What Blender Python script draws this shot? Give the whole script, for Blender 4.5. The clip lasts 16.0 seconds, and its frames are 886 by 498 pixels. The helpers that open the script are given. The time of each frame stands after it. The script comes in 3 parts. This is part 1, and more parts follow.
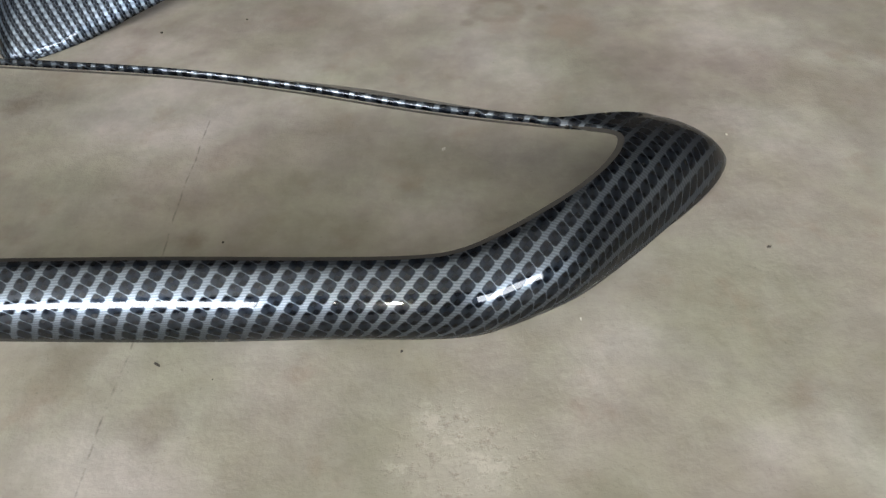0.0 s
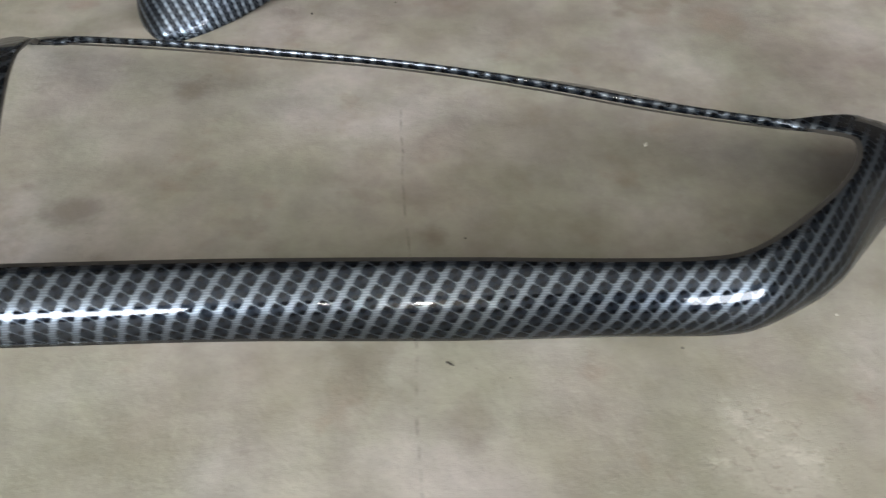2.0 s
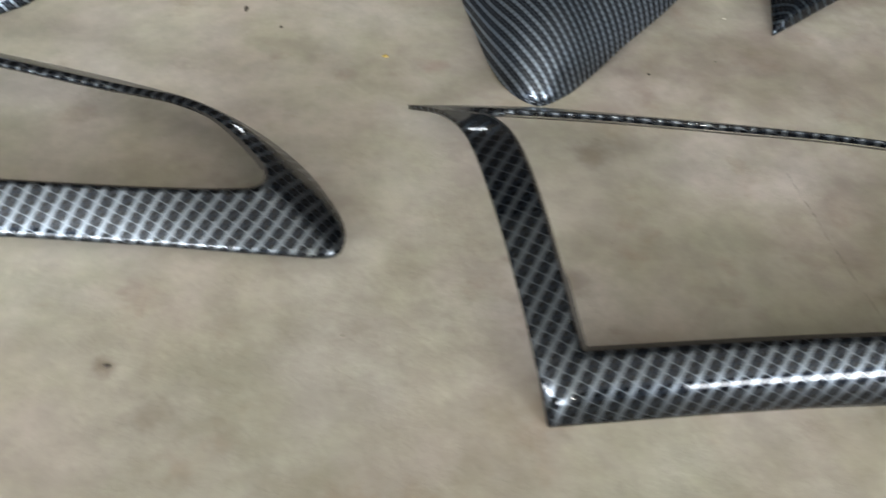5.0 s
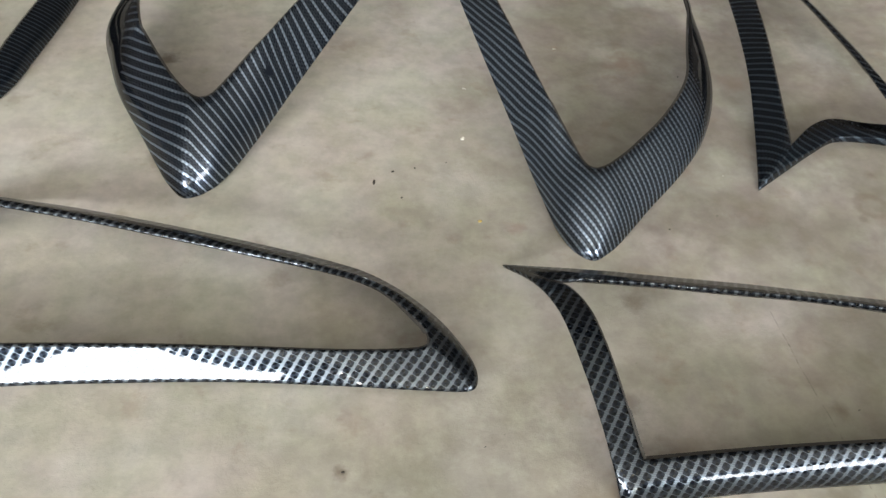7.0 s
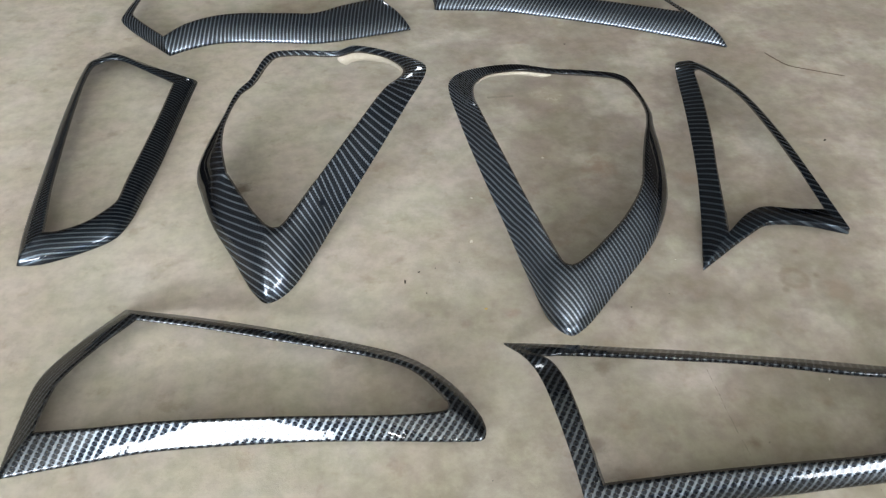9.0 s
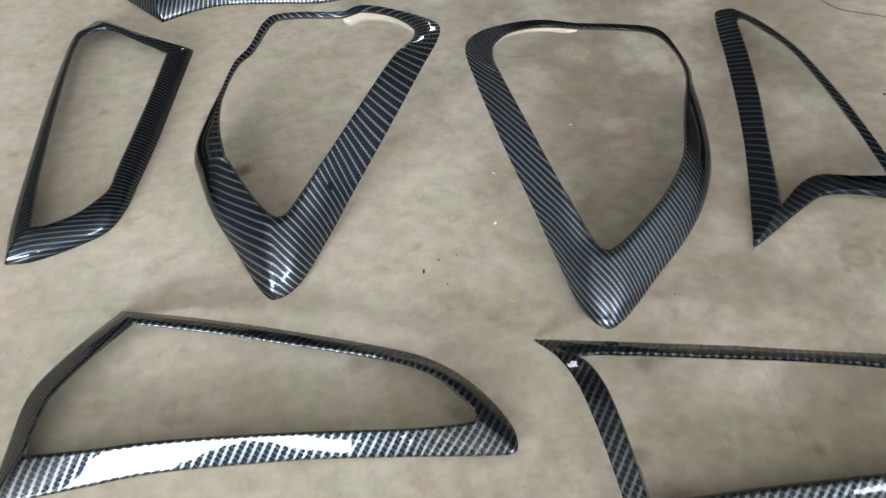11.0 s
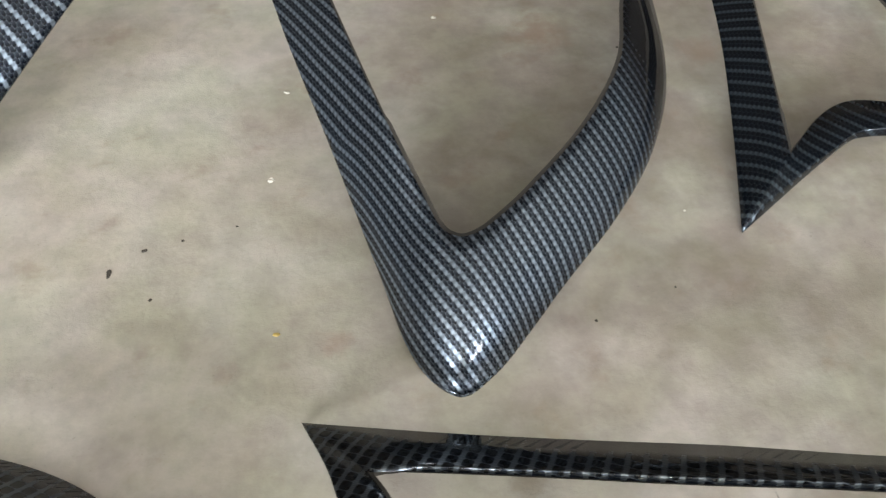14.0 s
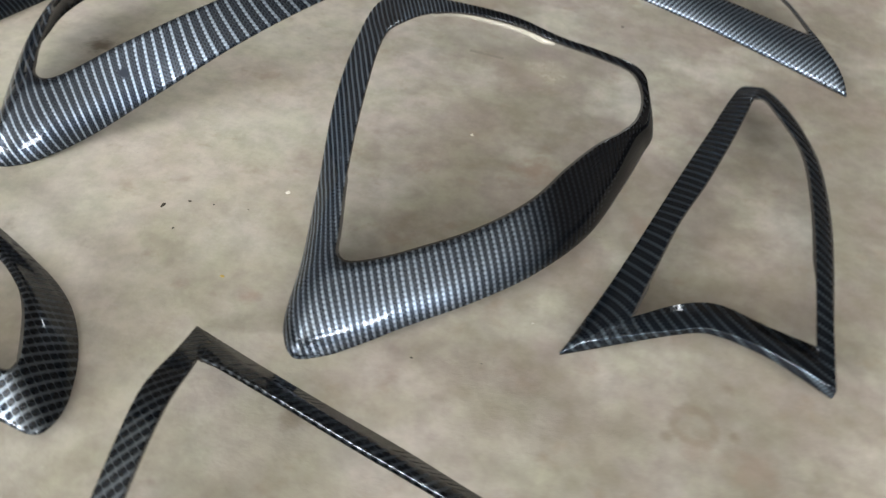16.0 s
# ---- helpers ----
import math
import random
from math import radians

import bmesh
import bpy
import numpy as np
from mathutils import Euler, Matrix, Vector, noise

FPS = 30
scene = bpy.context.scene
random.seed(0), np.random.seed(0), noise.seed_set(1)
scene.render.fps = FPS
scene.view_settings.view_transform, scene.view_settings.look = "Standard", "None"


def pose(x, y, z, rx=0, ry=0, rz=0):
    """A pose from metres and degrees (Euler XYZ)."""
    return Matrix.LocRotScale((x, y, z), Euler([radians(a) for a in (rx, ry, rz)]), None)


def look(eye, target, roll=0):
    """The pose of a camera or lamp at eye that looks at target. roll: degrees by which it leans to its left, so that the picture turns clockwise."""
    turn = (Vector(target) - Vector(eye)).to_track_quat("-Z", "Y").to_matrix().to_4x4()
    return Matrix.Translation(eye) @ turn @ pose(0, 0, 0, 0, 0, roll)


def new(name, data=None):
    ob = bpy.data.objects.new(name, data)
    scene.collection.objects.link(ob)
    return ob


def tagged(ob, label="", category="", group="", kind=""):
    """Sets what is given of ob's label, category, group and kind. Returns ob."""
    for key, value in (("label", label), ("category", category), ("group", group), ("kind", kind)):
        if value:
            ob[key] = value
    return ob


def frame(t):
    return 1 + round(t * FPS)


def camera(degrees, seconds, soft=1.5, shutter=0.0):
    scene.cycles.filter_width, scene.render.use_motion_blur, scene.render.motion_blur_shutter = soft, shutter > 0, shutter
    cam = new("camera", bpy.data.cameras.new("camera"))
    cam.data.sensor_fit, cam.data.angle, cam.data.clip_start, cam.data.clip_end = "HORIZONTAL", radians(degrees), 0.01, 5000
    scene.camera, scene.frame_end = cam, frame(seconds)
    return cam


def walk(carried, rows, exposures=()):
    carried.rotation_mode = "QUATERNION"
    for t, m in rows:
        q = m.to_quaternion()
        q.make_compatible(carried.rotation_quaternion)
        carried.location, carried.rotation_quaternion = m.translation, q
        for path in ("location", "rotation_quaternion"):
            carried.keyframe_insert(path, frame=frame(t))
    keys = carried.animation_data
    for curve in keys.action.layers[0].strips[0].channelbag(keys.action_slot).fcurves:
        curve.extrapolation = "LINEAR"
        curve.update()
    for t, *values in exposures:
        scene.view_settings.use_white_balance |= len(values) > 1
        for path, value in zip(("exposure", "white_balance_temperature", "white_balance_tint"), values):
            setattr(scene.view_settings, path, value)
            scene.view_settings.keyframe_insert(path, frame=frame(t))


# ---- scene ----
cam = camera(62.2, 16.0, soft=1.3, shutter=0.5)
PATH = [
    (0, (0.002, -0.034, 0.238), (-0.019, 1.375, -1.182), -2.4),
    (0.5, (-0.009, -0.033, 0.233), (-0.021, 1.368, -1.193), -2.5),
    (1, (-0.05, -0.029, 0.237), (-0.017, 1.363, -1.2), -1.9),
    (1.5, (-0.085, -0.027, 0.243), (0.0, 1.333, -1.221), 0.6),
    (2, (-0.142, -0.022, 0.251), (0.017, 1.314, -1.229), 3.4),
    (2.5, (-0.166, -0.02, 0.249), (-0.025, 1.314, -1.234), 3.4),
    (3, (-0.206, -0.02, 0.254), (-0.028, 1.324, -1.216), 4.2),
    (3.5, (-0.245, -0.014, 0.254), (-0.039, 1.317, -1.224), 5.5),
    (4, (-0.299, -0.004, 0.26), (-0.087, 1.37, -1.177), 4.8),
    (4.5, (-0.337, 0.005, 0.26), (-0.058, 1.352, -1.192), 6.6),
    (5, (-0.401, 0.016, 0.277), (-0.102, 1.329, -1.202), 6.9),
    (5.2, (-0.425, 0.026, 0.279), (-0.122, 1.36, -1.179), 6.3),
    (7.3, (-0.514, -0.039, 0.499), (-0.188, 1.287, -0.961), 7.0),
    (7.5, (-0.524, -0.045, 0.516), (-0.181, 1.275, -0.946), 7.8),
    (8, (-0.532, -0.03, 0.597), (-0.151, 1.302, -0.845), 8.5),
    (8.2, (-0.52, -0.056, 0.619), (-0.202, 1.338, -0.779), 5.2),
    (10.3, (-0.506, -0.159, 0.705), (-0.281, 1.249, -0.696), -1.2),
    (10.5, (-0.512, -0.128, 0.692), (-0.266, 1.261, -0.726), 0.1),
    (11, (-0.497, -0.045, 0.646), (-0.33, 1.271, -0.851), -2.4),
    (11.5, (-0.488, 0.041, 0.58), (-0.328, 1.369, -0.907), -1.8),
    (12, (-0.452, 0.123, 0.513), (-0.276, 1.451, -0.971), -1.5),
    (12.5, (-0.399, 0.166, 0.453), (-0.161, 1.471, -1.044), 0.3),
    (13, (-0.36, 0.193, 0.405), (-0.097, 1.473, -1.109), 0.6),
    (13.5, (-0.341, 0.202, 0.368), (-0.069, 1.474, -1.151), 1.2),
    (14, (-0.326, 0.205, 0.343), (-0.021, 1.434, -1.205), 2.9),
    (14.5, (-0.315, 0.197, 0.35), (-0.003, 1.496, -1.139), 3.0),
    (15, (-0.291, 0.161, 0.408), (-0.104, 1.55, -1.019), 2.4),
    (15.5, (-0.211, 0.111, 0.44), (-0.279, 1.488, -1.008), 6.5),
    (16, (-0.101, 0.071, 0.469), (-0.385, 1.466, -0.936), 7.6),
]
STOPS = [(0, -0.62, 6200, 11), (0.5, -0.62, 5980, 12), (1, -0.62, 5800, 13), (1.5, -0.62, 5880, 12), (2, -0.61, 6120, 11), (2.5, -0.61, 6330, 10),
         (5.2, -0.6, 6350, 10), (7.5, -0.5, 6350, 10), (10.3, -0.47, 6320, 10), (13, -0.38, 6320, 10), (16, -0.33, 6350, 10)]
walk(cam, [(t, look(eye, target, roll)) for t, eye, target, roll in PATH], STOPS)

# world, light
world = bpy.data.worlds.new("sky")
scene.world = world
world.use_nodes = True
wn = world.node_tree
sky = wn.nodes.new("ShaderNodeTexSky")
sky.sky_type = "NISHITA"
sky.sun_disc = False
sky.sun_elevation, sky.sun_rotation = radians(40), radians(150)
wn.links.new(sky.outputs[0], wn.nodes["Background"].inputs[0])
wn.nodes["Background"].inputs[1].default_value = 0.1


def area(name, m, sx, sy, watts, colour):
    """A rectangular lamp."""
    lamp = bpy.data.lights.new(name, "AREA")
    lamp.shape, lamp.size, lamp.size_y, lamp.energy, lamp.color = "RECTANGLE", sx, sy, watts, colour
    ob = new(name, lamp)
    ob.matrix_world = m
    return ob


# daylight through the openings of the front wall and a vent at the back, and bulbs
area("opening_daylight", look((-8.24, -11.3, 3.44), (-4.56, 0, 0.9)), 7.36, 2.14, 3840, (0.94, 0.975, 1.0))
area("opening_daylight", look((8.8, -11.3, 3.44), (4.4, 0, 0.9)), 7.36, 2.14, 2432, (0.94, 0.975, 1.0))
area("vent_daylight", look((-0.07, 2.57, 0.465), (-0.1, 0, 0.3)), 0.16, 0.18, 2.0, (0.94, 0.975, 1.0))


def bulb(name, place, watts, radius, colour):
    lamp = bpy.data.lights.new(name, "POINT")
    lamp.energy, lamp.shadow_soft_size, lamp.color = watts, radius, colour
    new(name, lamp).location = place


bulb("work_light", (-0.88, -10.74, 3.36), 973, 0.19, (1.0, 0.96, 0.86))
bulb("work_light", (-2.78, -10.9, 4.4), 75, 0.065, (1.0, 0.95, 0.85))
bulb("work_light", (-2.62, -10.9, 3.95), 60, 0.06, (1.0, 0.95, 0.85))
bulb("ceiling_light", (-2.3, 0.61, 3.0), 5, 0.02, (1.0, 0.98, 0.94))


# materials
def nodes(name):
    mat = bpy.data.materials.new(name)
    mat.use_nodes = True
    tree = mat.node_tree
    return mat, tree, tree.nodes["Principled BSDF"]


def node(tree, kind, **values):
    n = tree.nodes.new(kind)
    for key, value in values.items():
        n.inputs[key].default_value = value
    return n


def calc(tree, op, a, b=None, c=None):
    """A maths node; the inputs are sockets or numbers."""
    n = tree.nodes.new("ShaderNodeMath")
    n.operation = op
    for i, v in enumerate((a, b, c)):
        if v is None:
            continue
        if isinstance(v, (int, float)):
            n.inputs[i].default_value = v
        else:
            tree.links.new(v, n.inputs[i])
    return n.outputs[0]


def blend(tree, fac, a, b, mode="MIX"):
    n = tree.nodes.new("ShaderNodeMix")
    n.data_type, n.blend_type = "RGBA", mode
    for i, v in ((0, fac), (6, a), (7, b)):
        if isinstance(v, (int, float)):
            n.inputs[i].default_value = v
        elif isinstance(v, tuple):
            n.inputs[i].default_value = (*v, 1)
        else:
            tree.links.new(v, n.inputs[i])
    return n.outputs[2]


def noise_of(tree, vec, scale, detail=4.0, rough=0.55):
    n = node(tree, "ShaderNodeTexNoise", Scale=scale, Detail=detail, Roughness=rough)
    tree.links.new(vec, n.inputs["Vector"])
    return n.outputs["Fac"]


def span(tree, value, lo, hi):
    n = node(tree, "ShaderNodeMapRange")
    n.interpolation_type = "SMOOTHSTEP"
    n.inputs["From Min"].default_value, n.inputs["From Max"].default_value = lo, hi
    tree.links.new(value, n.inputs["Value"])
    return n.outputs["Result"]


def lacquer(tree, bsdf, at, colour, light, rough, metal):
    """Printed film under clear lacquer with a slight orange peel. light: 1 on the pale threads."""
    tree.links.new(colour, bsdf.inputs["Base Color"])
    tree.links.new(calc(tree, "MULTIPLY_ADD", light, metal[1] - metal[0], metal[0]), bsdf.inputs["Metallic"])
    bsdf.inputs["Roughness"].default_value = rough
    bsdf.inputs["Specular IOR Level"].default_value = 0.1
    bsdf.inputs["Specular Tint"].default_value = (0.12, 0.13, 0.14, 1)
    bsdf.inputs["Coat Weight"].default_value = 0.6
    bsdf.inputs["Coat Roughness"].default_value = 0.025
    bsdf.inputs["Coat IOR"].default_value = 1.45
    peel = node(tree, "ShaderNodeTexNoise", Scale=60.0, Detail=1.0)
    tree.links.new(at, peel.inputs["Vector"])
    bump = node(tree, "ShaderNodeBump", Strength=0.05, Distance=0.002)
    tree.links.new(peel.outputs["Fac"], bump.inputs["Height"])
    tree.links.new(bump.outputs[0], bsdf.inputs["Coat Normal"])


def film_place(tree, turn, sway, stretched=None, bend=0.0):
    """The place on the film, and its two coordinates turned by an angle; the film lies slightly uneven.
    bend: how fast the lines turn from side to side."""
    film = tree.nodes.new("ShaderNodeUVMap")
    film.uv_map = "film"
    at = film.outputs[0]
    wob = node(tree, "ShaderNodeTexNoise", Scale=16.0, Detail=1.0)
    tree.links.new(at, wob.inputs["Vector"])
    shift = tree.nodes.new("ShaderNodeVectorMath")
    shift.operation = "MULTIPLY_ADD"
    tree.links.new(wob.outputs["Color"], shift.inputs[0])
    shift.inputs[1].default_value = (sway, sway, 0)
    tree.links.new(at, shift.inputs[2])
    laid = shift.outputs[0]
    if stretched is not None:
        part_of = tree.nodes.new("ShaderNodeSeparateXYZ")
        tree.links.new(laid, part_of.inputs[0])
        draw = calc(tree, "MULTIPLY", calc(tree, "MAXIMUM", calc(tree, "SUBTRACT", stretched, part_of.outputs[0]), 0.0), 0.42)
        join = tree.nodes.new("ShaderNodeCombineXYZ")
        tree.links.new(calc(tree, "ADD", part_of.outputs[0], draw), join.inputs[0])
        tree.links.new(part_of.outputs[1], join.inputs[1])
        laid = join.outputs[0]
    mapping = tree.nodes.new("ShaderNodeMapping")
    mapping.inputs["Rotation"].default_value = (0, 0, radians(-turn))
    tree.links.new(laid, mapping.inputs["Vector"])
    xyz = tree.nodes.new("ShaderNodeSeparateXYZ")
    tree.links.new(mapping.outputs[0], xyz.inputs[0])
    across = xyz.outputs[1]
    if bend:
        flat = tree.nodes.new("ShaderNodeSeparateXYZ")
        tree.links.new(laid, flat.inputs[0])
        across = calc(tree, "MULTIPLY_ADD", calc(tree, "MULTIPLY", flat.outputs[0], flat.outputs[0]), bend, across)
    return at, xyz.outputs[0], across


def twill(name, turn, period, row, slip=0.35, dark_part=0.73):
    """Coarse printed twill: slanting ribbed silver lines with files of dark blocks between them.
    period: metres from line to line along a row of blocks; row: a row's height; slip: the part of a period from row to row."""
    mat, tree, bsdf = nodes(name)
    at, u, v = film_place(tree, turn, 0.0012)
    down = calc(tree, "DIVIDE", v, row)
    fx = calc(tree, "SUBTRACT", calc(tree, "FRACT", calc(tree, "MULTIPLY_ADD", down, -slip, calc(tree, "DIVIDE", u, period))), 0.5)
    fv = calc(tree, "FRACT", calc(tree, "MULTIPLY_ADD", fx, 0.9, down))
    sx = calc(tree, "DIVIDE", fx, 0.5 * dark_part)
    sy = calc(tree, "MULTIPLY", calc(tree, "SUBTRACT", fv, 0.5), 2.02)
    r = calc(tree, "ADD", calc(tree, "POWER", calc(tree, "ABSOLUTE", sx), 3.4), calc(tree, "POWER", calc(tree, "ABSOLUTE", sy), 4.6))
    light = span(tree, r, 0.45, 1.35)
    # the dark tow is darkest at two opposite corners, where it dips under its neighbours
    fade = span(tree, calc(tree, "MULTIPLY", sx, sy), -0.30, 0.30)
    fibre = noise_of(tree, at, 1500.0, 2.0)
    dark = blend(tree, fade, (0.0005, 0.001, 0.002), (0.009, 0.012, 0.017))
    rib = calc(tree, "MULTIPLY_ADD", calc(tree, "SINE", calc(tree, "MULTIPLY", down, 8 * math.pi)), 0.26, 0.74)
    tone = calc(tree, "MULTIPLY", rib, calc(tree, "MULTIPLY_ADD", fibre, 0.7, 0.62))
    pale = blend(tree, tone, (0.03, 0.035, 0.042), PALE_THREAD)
    lacquer(tree, bsdf, at, blend(tree, light, dark, pale), light, 0.29, (0.6, 0.92))
    return mat


def carbon(name, turn, pitch, step, share, thread_tone, stretched=None, flaw=None, blacken=None, bend=0.0, files=2):
    """Finer printed twill. turn: the angle of the light diagonals; pitch: metres from one to the next;
    step: metres from lozenge to lozenge in the dark files between them; share: the light part; thread_tone: its colour;
    stretched: the film is drawn out on the side below this x; flaw: a place where the print is smudged dark;
    blacken: a direction in the plan and the two distances along it between which the colour fades to near black."""
    mat, tree, bsdf = nodes(name)
    at, u, v = film_place(tree, turn, 0.0016, stretched, bend)
    p = calc(tree, "DIVIDE", u, step)
    q = calc(tree, "DIVIDE", v, pitch)
    band = calc(tree, "FLOOR", q)
    # the light line is stepped by the tows that cross it
    notch = calc(tree, "SUBTRACT", calc(tree, "FRACT", p), 0.5)
    across = calc(tree, "FRACT", calc(tree, "ADD", q, calc(tree, "MULTIPLY", notch, 0.10)))
    column = calc(tree, "MULTIPLY", calc(tree, "DIVIDE", calc(tree, "SUBTRACT", across, share), 1 - share), float(files))
    stagger = calc(tree, "ADD", calc(tree, "MULTIPLY", calc(tree, "FLOOR", column), 0.5), calc(tree, "MULTIPLY", band, 0.37))
    along = calc(tree, "FRACT", calc(tree, "ADD", p, stagger))
    sx = calc(tree, "MULTIPLY", calc(tree, "SUBTRACT", along, 0.5), 2.0)
    sy = calc(tree, "MULTIPLY", calc(tree, "SUBTRACT", calc(tree, "FRACT", column), 0.5), 2.0)
    r = calc(tree, "ADD", calc(tree, "POWER", calc(tree, "ABSOLUTE", sx), 2.6), calc(tree, "POWER", calc(tree, "ABSOLUTE", sy), 2.6))
    # each dark lozenge fades from its near tip to its far one
    tip = calc(tree, "MULTIPLY", span(tree, sx, -0.5, 0.9), 0.30)
    rim = calc(tree, "MAXIMUM", span(tree, r, 0.40, 1.45), tip)
    mid = calc(tree, "ABSOLUTE", calc(tree, "SUBTRACT", across, 0.5 * share))
    light = calc(tree, "SUBTRACT", 1.0, span(tree, calc(tree, "MINIMUM", mid, calc(tree, "SUBTRACT", 1.0, mid)), 0.30 * share, 0.66 * share))
    rib = calc(tree, "MULTIPLY_ADD", calc(tree, "SINE", calc(tree, "MULTIPLY", p, 2 * math.pi)), 0.28, 0.72)
    fibre = noise_of(tree, at, 1400.0, 2.0)
    dark = blend(tree, rim, (0.003, 0.005, 0.011), tuple(0.60 / files * c for c in thread_tone))
    pale = blend(tree, calc(tree, "MULTIPLY", rib, calc(tree, "MULTIPLY_ADD", fibre, 0.7, 0.62)), (0.03, 0.036, 0.044), thread_tone)
    colour = blend(tree, light, dark, pale)
    if flaw:
        away = tree.nodes.new("ShaderNodeVectorMath")
        away.operation = "DISTANCE"
        tree.links.new(tree.nodes.new("ShaderNodeTexCoord").outputs["Object"], away.inputs[0])
        away.inputs[1].default_value = flaw
        ragged = calc(tree, "MULTIPLY_ADD", noise_of(tree, at, 260.0, 2.0), 0.006, away.outputs["Value"])
        colour = blend(tree, calc(tree, "SUBTRACT", 1.0, span(tree, ragged, 0.006, 0.0095)), colour, (0.010, 0.014, 0.024))
    # the colour fades to near black along one direction, with a ragged edge
    if blacken:
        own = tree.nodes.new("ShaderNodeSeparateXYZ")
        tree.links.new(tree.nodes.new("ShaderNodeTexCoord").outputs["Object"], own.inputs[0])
        toward_black = calc(tree, "MULTIPLY_ADD", noise_of(tree, at, 30.0, 2.0), 0.02, calc(tree, "ADD", calc(tree, "MULTIPLY", own.outputs[0], float(blacken[0])), calc(tree, "MULTIPLY", own.outputs[1], float(blacken[1]))))
        black = calc(tree, "MULTIPLY", span(tree, toward_black, blacken[2] + 0.01, blacken[3] + 0.01), 0.88)
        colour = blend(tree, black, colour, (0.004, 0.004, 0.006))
    lacquer(tree, bsdf, at, colour, light, 0.36, (0.75, 0.92))
    return mat


PALE_THREAD, PALE_FINE, SOFT_FINE, DIM_FINE = (0.125, 0.142, 0.160), (0.32, 0.38, 0.46), (0.25, 0.30, 0.36), (0.10, 0.13, 0.16)


def plain(name, colour, rough=0.6, metal=0.0, grain=200.0):
    mat, tree, bsdf = nodes(name)
    at = tree.nodes.new("ShaderNodeTexCoord").outputs["Object"]
    n = noise_of(tree, at, grain)
    dark = tuple(0.7 * c for c in colour)
    tree.links.new(blend(tree, n, dark, colour), bsdf.inputs["Base Color"])
    bsdf.inputs["Roughness"].default_value, bsdf.inputs["Metallic"].default_value = rough, metal
    return mat


# stains on the slab, some of them painted shade: x, y, radius, strength, kind (b brown, r reddish)
STAINS_AND_SHADE = [
    # soft shadow beside the short bezel's right end, painted into the floor colour
    (-0.40, 0.17, 0.10, 0.30, "b"),
    (-0.287, 0.235, 0.018, 0.55, "b"), (-0.246, 0.334, 0.014, 0.6, "b"), (0.018, 0.409, 0.007, 0.5, "b"), (0.068, 0.428, 0.006, 0.6, "b"),
    # (-0.663, 0.705): shaded spot under the tilted headlight bezel, painted like a stain
    (0.063, 0.472, 0.008, 0.5, "b"), (-0.663, 0.705, 0.02, 0.9, "b"), (-0.152, 0.145, 0.02, 0.5, "b"), (-0.498, 0.204, 0.007, 0.9, "b"),
    (-0.478, 0.180, 0.010, 0.4, "b"), (-0.270, 0.187, 0.018, 0.4, "b"), (-0.112, 0.115, 0.014, 0.4, "b"), (-0.119, 0.213, 0.008, 0.6, "b"),
    (-0.138, 0.684, 0.026, 0.6, "r"), (-0.018, 0.639, 0.024, 0.45, "r"), (0.082, 0.402, 0.024, 0.35, "r"), (0.039, 0.408, 0.015, 0.25, "r"),
    (-0.328, 0.423, 0.010, 0.5, "r"), (-0.420, 0.300, 0.030, 0.3, "r"), (0.32, 0.90, 0.030, 0.35, "r"), (-0.25, 0.19, 0.03, 0.25, "r"),
]
# rough pale patches where the surface has spalled: x, y, radius
SPALLS = [(0.005, 0.097, 0.030), (-0.166, 0.882, 0.034)]


